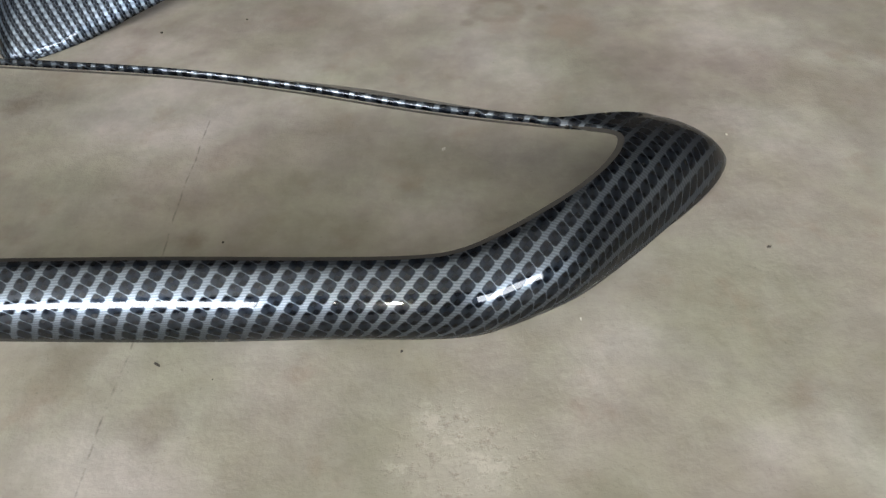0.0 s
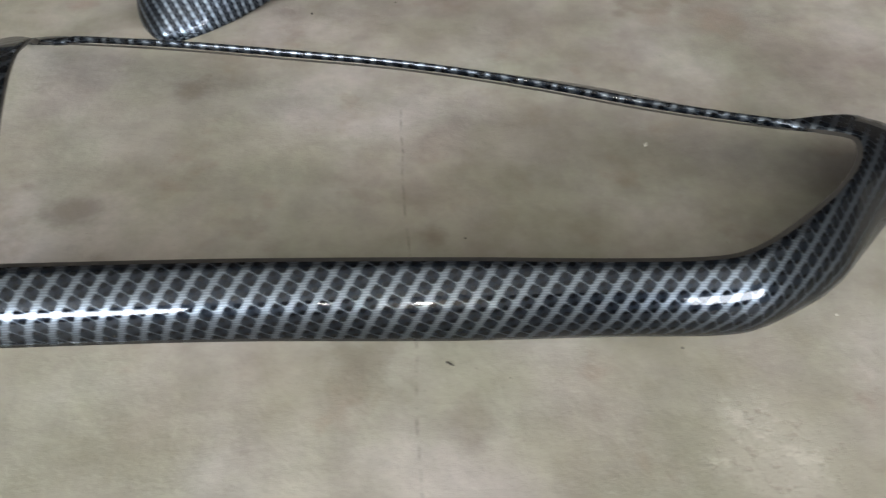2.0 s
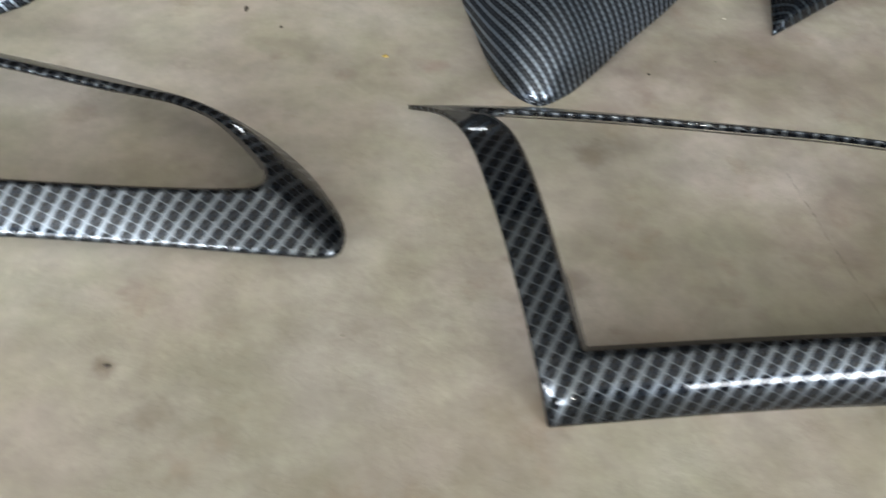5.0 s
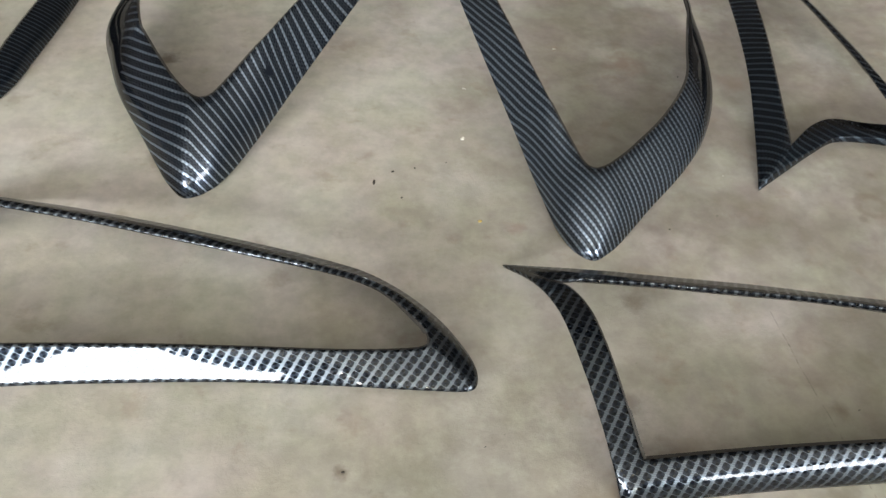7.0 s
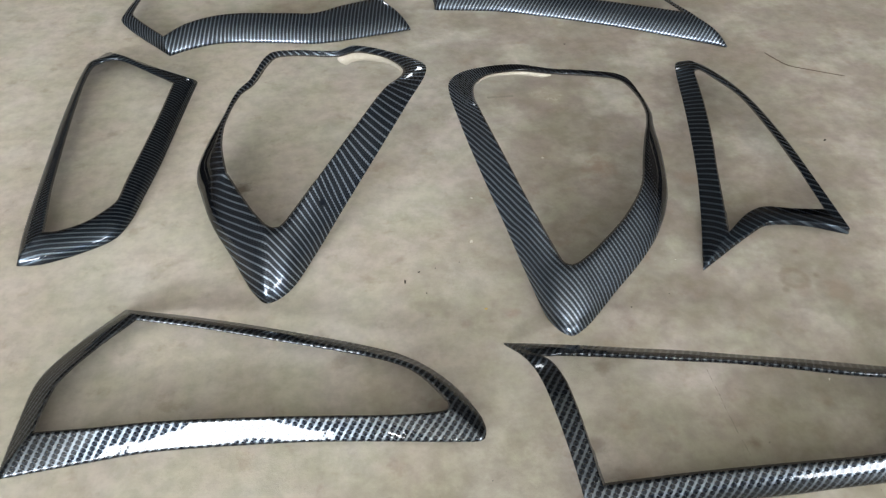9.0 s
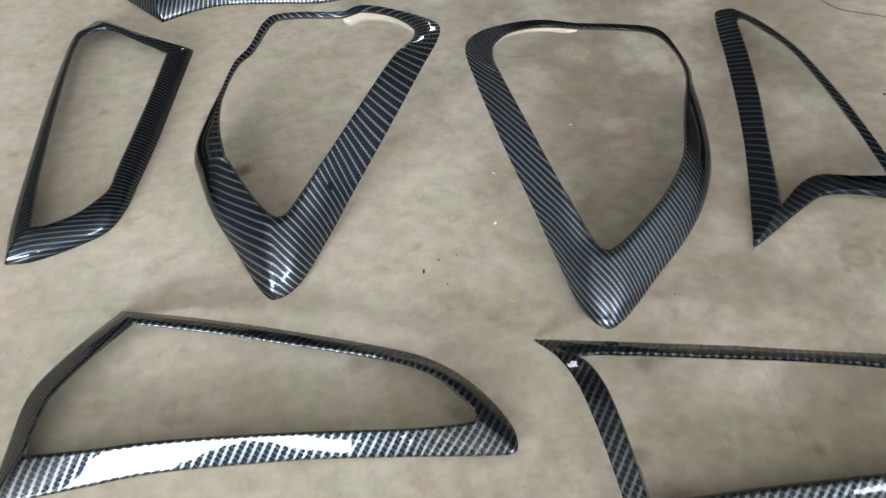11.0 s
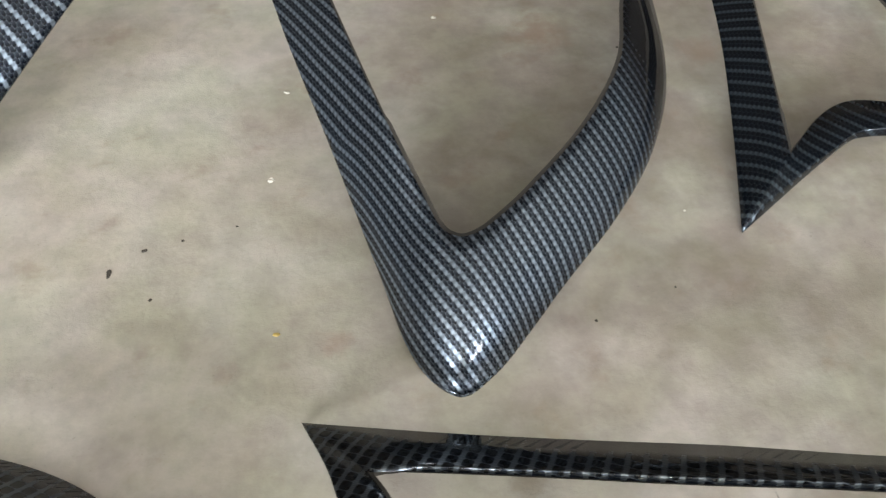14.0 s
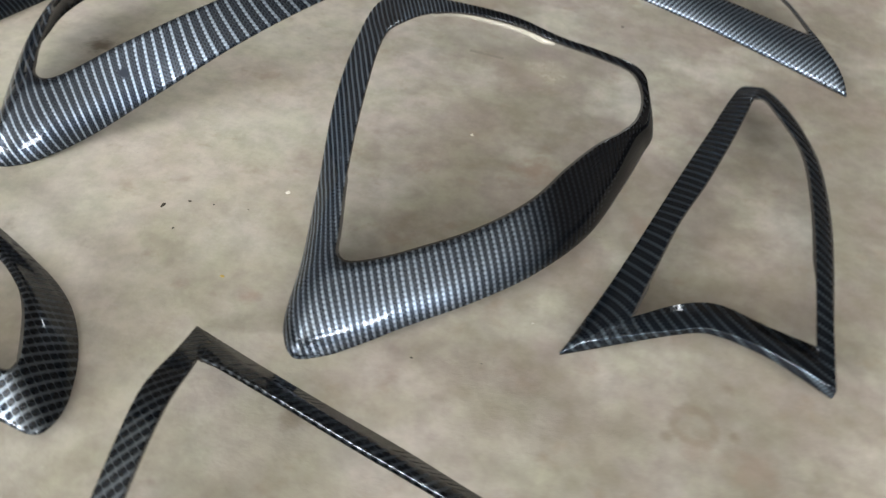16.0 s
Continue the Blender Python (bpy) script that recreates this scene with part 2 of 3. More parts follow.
def slab():
    mat, tree, bsdf = nodes("worn_concrete")
    at = tree.nodes.new("ShaderNodeTexCoord").outputs["Object"]
    xyz = tree.nodes.new("ShaderNodeSeparateXYZ")
    tree.links.new(at, xyz.inputs[0])
    big = noise_of(tree, at, 4.0, 4.0, 0.5)
    mid = noise_of(tree, at, 13.0, 4.0, 0.55)
    fine = noise_of(tree, at, 160.0, 5.0, 0.7)
    colour = blend(tree, span(tree, big, 0.34, 0.66), (0.345, 0.318, 0.262), (0.430, 0.405, 0.355))
    colour = blend(tree, calc(tree, "MULTIPLY", span(tree, mid, 0.46, 0.68), 0.62), colour, (0.262, 0.222, 0.172))
    broad = noise_of(tree, at, 0.9, 3.0, 0.5)
    colour = blend(tree, calc(tree, "MULTIPLY", span(tree, broad, 0.52, 0.72), 0.35), colour, (0.24, 0.215, 0.175))
    # a broad area, browner than the rest
    brown_area = tree.nodes.new("ShaderNodeVectorMath")
    brown_area.operation = "DISTANCE"
    tree.links.new(at, brown_area.inputs[0])
    brown_area.inputs[1].default_value = (0.28, 0.80, 0)
    brown_area = calc(tree, "ADD", brown_area.outputs["Value"], calc(tree, "MULTIPLY", calc(tree, "SUBTRACT", big, 0.5), 0.8))
    colour = blend(tree, calc(tree, "MULTIPLY", calc(tree, "SUBTRACT", 1.0, span(tree, brown_area, 0.40, 0.85)), 0.70), colour, (0.262, 0.229, 0.198))
    # yellower and darker along the near side: weaker, warmer light put into the colour
    near_side = calc(tree, "ADD", xyz.outputs[1], calc(tree, "MULTIPLY", calc(tree, "SUBTRACT", mid, 0.5), 0.35))
    colour = blend(tree, calc(tree, "MULTIPLY", calc(tree, "SUBTRACT", 1.0, span(tree, near_side, 0.05, 0.38)), 0.68), colour, (0.305, 0.280, 0.222))
    # a broad area to one side, paler than the rest
    uneven = tree.nodes.new("ShaderNodeVectorMath")
    uneven.operation = "DISTANCE"
    tree.links.new(at, uneven.inputs[0])
    uneven.inputs[1].default_value = (-1.0, 0.65, 0)
    uneven = calc(tree, "ADD", uneven.outputs["Value"], calc(tree, "MULTIPLY", calc(tree, "SUBTRACT", big, 0.5), 0.8))
    colour = blend(tree, calc(tree, "MULTIPLY", calc(tree, "SUBTRACT", 1.0, span(tree, uneven, 0.30, 0.85)), 0.55), colour, (0.56, 0.525, 0.46))
    pale = noise_of(tree, at, 8.0, 5.0, 0.58)
    colour = blend(tree, calc(tree, "MULTIPLY", span(tree, pale, 0.46, 0.68), 0.58), colour, (0.52, 0.495, 0.445))
    hue = noise_of(tree, at, 9.0, 3.0, 0.5)
    colour = blend(tree, 0.45, colour, blend(tree, span(tree, hue, 0.38, 0.62), (0.49, 0.505, 0.475), (0.53, 0.495, 0.495)), "OVERLAY")
    tint = noise_of(tree, at, 21.0, 5.0, 0.6)
    colour = blend(tree, 0.5, colour, blend(tree, span(tree, tint, 0.36, 0.64), (0.465, 0.475, 0.425), (0.535, 0.52, 0.545)), "OVERLAY")
    rust = noise_of(tree, at, 27.0, 5.0, 0.6)
    colour = blend(tree, calc(tree, "MULTIPLY", span(tree, rust, 0.56, 0.72), 0.42), colour, (0.27, 0.20, 0.145))
    pits = noise_of(tree, at, 420.0, 3.0, 0.6)
    colour = blend(tree, calc(tree, "MULTIPLY", span(tree, pits, 0.66, 0.74), 0.35), colour, (0.13, 0.11, 0.09))
    colour = blend(tree, 0.10, colour, fine, "OVERLAY")
    ragged = noise_of(tree, at, 70.0, 4.0, 0.65)
    mottle = noise_of(tree, at, 48.0, 5.0, 0.62)
    colour = blend(tree, 0.30, colour, blend(tree, span(tree, mottle, 0.3, 0.7), (0.30, 0.29, 0.28), (0.68, 0.68, 0.68)), "OVERLAY")

    def distance(x, y):
        away = tree.nodes.new("ShaderNodeVectorMath")
        away.operation = "DISTANCE"
        tree.links.new(at, away.inputs[0])
        away.inputs[1].default_value = (x, y, 0)
        return away.outputs["Value"]

    relief = 0.0
    for x, y, r in SPALLS:
        d = calc(tree, "ADD", calc(tree, "DIVIDE", distance(x, y), r), calc(tree, "MULTIPLY", mottle, 1.6))
        mask = calc(tree, "SUBTRACT", 1.0, span(tree, d, 1.1, 2.0))
        holes = span(tree, noise_of(tree, at, 190.0, 5.0, 0.7), 0.52, 0.70)
        colour = blend(tree, calc(tree, "MULTIPLY", mask, 0.5), colour, (0.50, 0.46, 0.375))
        flake = span(tree, noise_of(tree, at, 60.0, 6.0, 0.75), 0.52, 0.60)
        colour = blend(tree, calc(tree, "MULTIPLY", calc(tree, "MULTIPLY", mask, flake), 0.45), colour, (0.60, 0.56, 0.47))
        colour = blend(tree, calc(tree, "MULTIPLY", calc(tree, "MULTIPLY", mask, holes), 0.7), colour, (0.24, 0.20, 0.15))
        relief = calc(tree, "ADD", relief, calc(tree, "MULTIPLY", mask, calc(tree, "SUBTRACT", 0.6, calc(tree, "MULTIPLY", holes, 2.5))))
    # a ring left by something round
    ring = calc(tree, "ADD", calc(tree, "DIVIDE", distance(0.038, 0.427), 0.0155), calc(tree, "MULTIPLY", calc(tree, "SUBTRACT", ragged, 0.5), 0.9))
    ring = calc(tree, "SUBTRACT", 1.0, span(tree, calc(tree, "ABSOLUTE", calc(tree, "SUBTRACT", ring, 1.0)), 0.05, 0.40))
    colour = blend(tree, calc(tree, "MULTIPLY", ring, 0.42), colour, (0.20, 0.155, 0.115))
    # a scuff
    scuff = calc(tree, "ADD", calc(tree, "ABSOLUTE", calc(tree, "SUBTRACT", xyz.outputs[1], 0.888)), calc(tree, "MULTIPLY", calc(tree, "SUBTRACT", ragged, 0.5), 0.008))
    scuff = calc(tree, "MULTIPLY", calc(tree, "SUBTRACT", 1.0, span(tree, scuff, 0.001, 0.004)), calc(tree, "LESS_THAN", calc(tree, "ABSOLUTE", calc(tree, "ADD", xyz.outputs[0], 0.245)), 0.022))
    colour = blend(tree, calc(tree, "MULTIPLY", scuff, 0.5), colour, (0.16, 0.135, 0.11))
    for x, y, r, strength, kind in STAINS_AND_SHADE:
        away = tree.nodes.new("ShaderNodeVectorMath")
        away.operation = "DISTANCE"
        tree.links.new(at, away.inputs[0])
        away.inputs[1].default_value = (x, y, 0)
        d = calc(tree, "ADD", calc(tree, "DIVIDE", away.outputs["Value"], r), calc(tree, "MULTIPLY", ragged, 2.2))
        mask = calc(tree, "SUBTRACT", 1.0, span(tree, d, 1.2, 2.3))
        colour = blend(tree, calc(tree, "MULTIPLY", mask, strength), colour, (0.17, 0.135, 0.10) if kind == "b" else (0.28, 0.185, 0.14))
    # a hairline crack across the slab
    wave = calc(tree, "MULTIPLY", calc(tree, "SUBTRACT", noise_of(tree, at, 14.0, 3.0), 0.5), 0.008)
    off = calc(tree, "ABSOLUTE", calc(tree, "ADD", calc(tree, "ADD", xyz.outputs[0], 0.131), wave))
    line = calc(tree, "SUBTRACT", 1.0, span(tree, off, 0.0001, 0.0007))
    broken = span(tree, noise_of(tree, at, 120.0, 4.0, 0.7), 0.40, 0.62)
    near = calc(tree, "LESS_THAN", calc(tree, "ABSOLUTE", calc(tree, "SUBTRACT", xyz.outputs[1], 0.17)), 0.14)
    crack = calc(tree, "MULTIPLY", calc(tree, "MULTIPLY", line, broken), near)
    colour = blend(tree, calc(tree, "MULTIPLY", crack, 0.6), colour, (0.09, 0.075, 0.06))
    tree.links.new(colour, bsdf.inputs["Base Color"])
    tree.links.new(calc(tree, "MULTIPLY_ADD", mid, 0.25, 0.36), bsdf.inputs["Roughness"])
    bump = node(tree, "ShaderNodeBump", Strength=0.16, Distance=0.002)
    tree.links.new(calc(tree, "ADD", relief, calc(tree, "ADD", fine, calc(tree, "ADD", mid, mottle))), bump.inputs["Height"])
    tree.links.new(bump.outputs[0], bsdf.inputs["Normal"])
    return mat


CONCRETE = slab()
DARKWALL = plain("dark_plaster", (0.045, 0.037, 0.029), 0.8, 0, 6.0)
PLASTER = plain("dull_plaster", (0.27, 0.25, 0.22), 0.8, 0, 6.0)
CEILING = plain("ceiling_board", (0.11, 0.10, 0.085), 0.8, 0, 5.0)
LIP = plain("dull_plastic_edge", (0.050, 0.044, 0.037), 0.5, 0, 90.0)


BARE = plain("bare_beige_plastic", (0.46, 0.42, 0.35), 0.3, 0, 120.0)


# structure
def box(bm, x0, x1, y0, y1, z0, z1):
    v = [bm.verts.new((x, y, z)) for x in (x0, x1) for y in (y0, y1) for z in (z0, z1)]
    for f in ((0, 1, 3, 2), (4, 6, 7, 5), (0, 4, 5, 1), (2, 3, 7, 6), (0, 2, 6, 4), (1, 5, 7, 3)):
        bm.faces.new([v[i] for i in f])


def part(name, bm, material, parent=None, label=""):
    me = bpy.data.meshes.new(name)
    bmesh.ops.recalc_face_normals(bm, faces=bm.faces)
    bm.to_mesh(me)
    bm.free()
    me.materials.append(material)
    ob = new(name, me)
    ob.parent = parent
    return tagged(ob, label=label)


def setting(name, boxes, material, label, category):
    bm = bmesh.new()
    for b in boxes:
        box(bm, *b)
    return tagged(part(name, bm, material), label, category, kind="structure")


setting("floor", [(-14.16, 14.64, -11.38, 2.6, -0.1, 0)], CONCRETE, "stained beige grey concrete workshop floor slab", "floor")
# the north wall is out of view, near black so that far bands reflect dark
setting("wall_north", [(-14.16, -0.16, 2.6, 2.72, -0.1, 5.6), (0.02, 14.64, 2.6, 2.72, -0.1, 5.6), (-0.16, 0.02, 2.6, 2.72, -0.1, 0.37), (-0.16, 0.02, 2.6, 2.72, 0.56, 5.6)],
        DARKWALL, "unseen dark brown workshop wall with a small vent opening", "wall")
setting("wall_east", [(14.64, 14.76, -11.5, 2.72, -0.1, 5.6)], PLASTER, "plain grey plastered workshop wall", "wall")
setting("wall_west", [(-14.28, -14.16, -11.5, 2.72, -0.1, 5.6)], PLASTER, "plain grey plastered workshop wall", "wall")
setting("wall_south", [(-14.16, -12.08, -11.5, -11.38, -0.1, 5.6), (12.56, 14.64, -11.5, -11.38, -0.1, 5.6), (-12.08, 12.56, -11.5, -11.38, -0.1, 2.27),
                       (-12.08, 12.56, -11.5, -11.38, 4.61, 5.6), (-4.43, 4.99, -11.5, -11.38, 2.27, 4.61)],
        PLASTER, "dull grey plastered front wall with wide openings", "wall")
setting("ceiling", [(-14.28, 14.76, -11.5, 2.72, 5.6, 5.7)], CEILING, "plain dark workshop ceiling above an added fill panel", "ceiling")


def fill_glow():
    """Dim uneven glow in place of bounced light, fading out towards the north and the sides."""
    mat, tree, bsdf = nodes("fill_panel")
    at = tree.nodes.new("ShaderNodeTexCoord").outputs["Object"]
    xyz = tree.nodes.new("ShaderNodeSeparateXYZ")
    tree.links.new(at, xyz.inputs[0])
    uneven = noise_of(tree, at, 0.8, 3.0)
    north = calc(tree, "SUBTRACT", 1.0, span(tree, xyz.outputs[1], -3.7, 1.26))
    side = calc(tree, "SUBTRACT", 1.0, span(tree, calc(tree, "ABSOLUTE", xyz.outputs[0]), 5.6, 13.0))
    falloff = calc(tree, "MULTIPLY", north, side)
    tree.links.new(calc(tree, "MULTIPLY", falloff, calc(tree, "MULTIPLY_ADD", uneven, 0.5, 0.70)), bsdf.inputs["Emission Strength"])
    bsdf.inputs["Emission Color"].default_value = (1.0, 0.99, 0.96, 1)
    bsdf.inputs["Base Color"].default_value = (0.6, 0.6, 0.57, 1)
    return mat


# unseen emitting panel, added as overhead fill
setting("ceiling_fill", [(-13.66, 14.14, -10.98, 1.6, 5.56, 5.59)], fill_glow(), "broad glowing panel added under the ceiling as soft fill", "skylight")


# trims
BAR, WALL, FLAT, ROUND, RIBBON, FULL, PLATE, EDGE, FACE = (0.38, 0.30, 1.2), (0.93, 0.10, 3.0), (0.5, 0.035, 1.0), (0.35, 0.20, 1.1), (0.86, 0.115, 6.0), (0.28, 0.36, 1.3), (0.5, 0.012, 1.0), (0.07, 0.19, 14.0), (0.98, 0.12, 8.0)


def catmull(p, n):
    """Points of a smooth run through p, n per gap, from the first to the last."""
    out = []
    ends = [2 * p[0] - p[1], *p, 2 * p[-1] - p[-2]]
    for i in range(len(p) - 1):
        a, b, c, d = ends[i:i + 4]
        ta, tc = c - a, d - b
        la, lb, lc = (b - a).length, (c - b).length, (d - c).length
        m1 = ta * (lb / max(1e-6, la + lb))
        m2 = tc * (lb / max(1e-6, lb + lc))
        for k in range(n):
            t = k / n
            out.append((2 * t**3 - 3 * t**2 + 1) * b + (t**3 - 2 * t**2 + t) * m1 + (3 * t**2 - 2 * t**3) * c + (t**3 - t**2) * m2)
    return out


def around(points, sharp, n):
    """A closed run through the points, smooth but for the sharp ones."""
    count = len(points)
    if not sharp:
        ring = catmull([points[-1], *points, points[0], points[1]], n)
        return ring[n:n * (count + 1)]
    out = []
    for i, s in enumerate(sharp):
        e = sharp[(i + 1) % len(sharp)]
        length = (e - s) % count or count
        out += catmull([points[(s + k) % count] for k in range(length + 1)], n)
    return out


def trim(label, group, stations, sharp, material, origin, n=9, steps=12, lip=0.0030, thick=0.0024, flange=None):
    """A moulded frame lofted through stations (outer edge, inner edge, profile). sharp: the stations at which it has corners."""
    top = new("lamp_bezel")
    top.location = origin
    tagged(top, label, "lamp bezel", group)
    base = Vector(origin)
    outer = around([Vector(s[0:3]) - base for s in stations], sharp, n)
    inner = around([Vector(s[3:6]) - base for s in stations], sharp, n)
    shape = around([Vector(s[6]) for s in stations], sharp, n)
    bm = bmesh.new()
    rings, spread = [], {}
    for o, i, (s, lift, w) in zip(outer, inner, shape):
        chord = i - o
        flat = Vector((chord.x, chord.y, 0))
        side = Vector((-flat.x, -flat.y, 0))
        normal = Vector((0, 0, flat.length)) + (side.normalized() * chord.z if flat.length > 1e-6 else Vector())
        normal.normalize()
        mid = o + chord * s + normal * lift * chord.length
        tuck = flat.normalized() * 0.0012 if flat.length > 1e-6 else Vector()
        foot = o + tuck - Vector((0, 0, 0.0026))
        foot.z = max(foot.z, 0.0003)
        ring = [bm.verts.new(foot), bm.verts.new(o + tuck * 0.2 - Vector((0, 0, min(o.z, 0.0012) * 0.9)))]
        for k in range(steps + 1):
            t = k / steps
            b0, b1, b2 = (1 - t)**2, 2 * w * t * (1 - t), t * t
            ring.append(bm.verts.new((o * b0 + mid * b1 + i * b2) / (b0 + b1 + b2)))
        # the film lies unstretched on the slope: unfold the section outwards from the inner edge
        run, out = 0.0, -flat.normalized() if flat.length > 1e-6 else Vector()
        for k in range(steps + 2, -1, -1):
            if k < steps + 2:
                run += (ring[k].co - ring[k + 1].co).length
            spread[ring[k]] = i + out * run
        rings.append(ring)
    uv = bm.loops.layers.uv.new("film")
    for a, b in zip(rings, rings[1:] + rings[:1]):
        for k in range(steps + 2):
            f = bm.faces.new((a[k], b[k], b[k + 1], a[k + 1]))
            for loop in f.loops:
                loop[uv].uv = spread[loop.vert].to_2d()
    bmesh.ops.recalc_face_normals(bm, faces=bm.faces)
    if sum(f.normal.z * f.calc_area() for f in bm.faces) < 0:
        bmesh.ops.reverse_faces(bm, faces=bm.faces)
    for f in bm.faces:
        f.smooth = True
    me = bpy.data.meshes.new("shell")
    bm.to_mesh(me)
    bm.free()
    me.materials.append(material)
    shell = new("shell", me)
    shell.parent = top
    solid = shell.modifiers.new("wall", "SOLIDIFY")
    solid.thickness, solid.offset = thick, -1
    # the dull turned-in edge round the opening
    bm = bmesh.new()
    rows = []
    for k, i in enumerate(inner):
        along = inner[(k + 1) % len(inner)] - inner[k - 1]
        away = Vector((i - outer[k]).to_2d().to_3d())
        away -= along.to_2d().to_3d() * (away.dot(along) / max(1e-9, along.to_2d().length_squared))
        away = away.normalized()
        reach = lip * min(1.0, max(0.2, 1.0 - 0.23 * (shape[k].z - 1.5))) * (0.6 if shape[k].y < 0.05 else 1.0)
        low = i + away * reach - Vector((0, 0, reach * 0.35))
        rows.append([bm.verts.new(p) for p in (i - Vector((0, 0, 0.0006)), low, low - away * 0.0015 - Vector((0, 0, 0.001)), i - away * 0.001 - Vector((0, 0, 0.0025)))])
    for a, b in zip(rows, rows[1:] + rows[:1]):
        for k in range(4):
            bm.faces.new((a[k], b[k], b[(k + 1) % 4], a[(k + 1) % 4]))
    part("return_lip", bm, LIP, top, "dull brown-grey turned-in edge")
    if flange:
        # a bare strip that hangs from the inner edge between two stations
        first, last, drop = flange
        bm = bmesh.new()
        rows, count = [], (last - first) * n
        for k in range(count + 1):
            i, o = inner[first * n + k], outer[first * n + k]
            inward = Vector((i - o).to_2d().to_3d()).normalized()
            d = drop * min(1.0, 0.35 + 6.0 * k / count) * (1.0 - 0.7 * k / count)
            rows.append([bm.verts.new(i + inward * a - Vector((0, 0, b))) for a, b in ((0.0004, 0.001), (0.0035, 0.55 * d), (0.0045, d), (0.0035, d), (0.0022, 0.55 * d), (-0.0008, 0.001))])
        for a, b in zip(rows, rows[1:]):
            for k in range(6):
                bm.faces.new((a[k], b[k], b[(k + 1) % 6], a[(k + 1) % 6]))
        bm.faces.new(rows[0])
        bm.faces.new(rows[-1][::-1])
        strip = part("inner_flange", bm, BARE, top, "unpainted beige plastic flange")
        for f in strip.data.polygons:
            f.use_smooth = True
    return top


def tail_trim_long():
    lower = [
        (-0.314, 0.158, 0.0, -0.299, 0.178, 0.026, BAR), (-0.211, 0.157, 0.0, -0.205, 0.1745, 0.029, BAR),
        (-0.114, 0.153, 0.0, -0.110, 0.168, 0.033, BAR), (-0.046, 0.152, 0.0, -0.045, 0.164, 0.034, FULL),
        (0.007, 0.151, 0.0, -0.005, 0.164, 0.034, FULL), (0.030, 0.158, 0.0, 0.012, 0.168, 0.035, FULL),
        (0.060, 0.174, 0.0, 0.038, 0.183, 0.037, FULL), (0.100, 0.208, 0.002, 0.062, 0.201, 0.039, ROUND),
        (0.1315, 0.237, 0.005, 0.077, 0.219, 0.040, ROUND), (0.1395, 0.255, 0.008, 0.080, 0.232, 0.040, ROUND),
        (0.118, 0.267, 0.016, 0.068, 0.2405, 0.038, ROUND),
    ]
    upper = [
        (0.068, 0.268, 0.020, 0.050, 0.2435, 0.037, FACE), (0.015, 0.276, 0.026, -0.010, 0.2545, 0.040, FACE),
        (-0.040, 0.2845, 0.0335, -0.070, 0.270, 0.043, FACE), (-0.100, 0.299, 0.0335, -0.130, 0.285, 0.044, FACE),
        (-0.160, 0.3165, 0.0305, -0.190, 0.300, 0.041, FACE), (-0.220, 0.3325, 0.0265, -0.250, 0.317, 0.036, FACE),
        (-0.280, 0.350, 0.021, -0.303, 0.332, 0.030, FACE), (-0.351, 0.378, 0.003, -0.323, 0.337, 0.028, FLAT),
        (-0.339, 0.336, 0.030, -0.316, 0.316, 0.042, FLAT), (-0.333, 0.290, 0.049, -0.311, 0.285, 0.052, FLAT),
        (-0.327, 0.245, 0.044, -0.307, 0.250, 0.049, FLAT), (-0.322, 0.205, 0.032, -0.303, 0.212, 0.038, FLAT),
        (-0.318, 0.172, 0.017, -0.300, 0.187, 0.028, ROUND),
    ]
    return trim("long carbon-look lamp bezel frame with pointed upper corner", "carbon-look lamp bezels on the floor",
                lower + upper, [0, 18], twill("carbon_film_long", 0, 0.0094, 0.0043), (-0.1, 0.2, 0))


def tail_trim_short():
    lower = [
        (-0.883, 0.286, 0.002, -0.848, 0.318, 0.026, FLAT), (-0.792, 0.2905, 0.004, -0.786, 0.312, 0.0295, PLATE),
        (-0.734, 0.292, 0.0055, -0.728, 0.3105, 0.029, PLATE), (-0.640, 0.286, 0.0055, -0.636, 0.302, 0.0285, PLATE),
        (-0.570, 0.2765, 0.010, -0.567, 0.2925, 0.030, FLAT), (-0.495, 0.265, 0.011, -0.490, 0.2815, 0.031, FLAT), (-0.420, 0.254, 0.010, -0.440, 0.279, 0.030, FLAT),
        (-0.399, 0.2545, 0.008, -0.431, 0.281, 0.032, FLAT), (-0.394, 0.268, 0.007, -0.430, 0.289, 0.033, FLAT),
        (-0.398, 0.288, 0.006, -0.436, 0.301, 0.034, (0.6, 0.10, 1.5)),
    ]
    upper = [
        (-0.416, 0.323, 0.006, -0.458, 0.330, 0.034, (0.75, 0.12, 3.0)), (-0.446, 0.357, 0.007, -0.484, 0.351, 0.030, RIBBON),
        (-0.482, 0.3785, 0.0115, -0.520, 0.372, 0.022, RIBBON), (-0.590, 0.422, 0.0125, -0.600, 0.401, 0.0235, RIBBON),
        (-0.700, 0.4635, 0.009, -0.690, 0.433, 0.0245, RIBBON), (-0.789, 0.495, 0.002, -0.766, 0.456, 0.026, RIBBON),
        (-0.830, 0.450, 0.006, -0.803, 0.419, 0.028, FLAT), (-0.866, 0.402, 0.006, -0.834, 0.378, 0.029, FLAT),
        (-0.876, 0.344, 0.005, -0.843, 0.348, 0.028, FLAT),
    ]
    return trim("carbon-look lamp bezel frame with a flat lower band", "carbon-look lamp bezels on the floor",
                lower + upper, [0, 15], twill("carbon_film_short", 0, 0.0094, 0.0042), (-0.62, 0.35, 0))


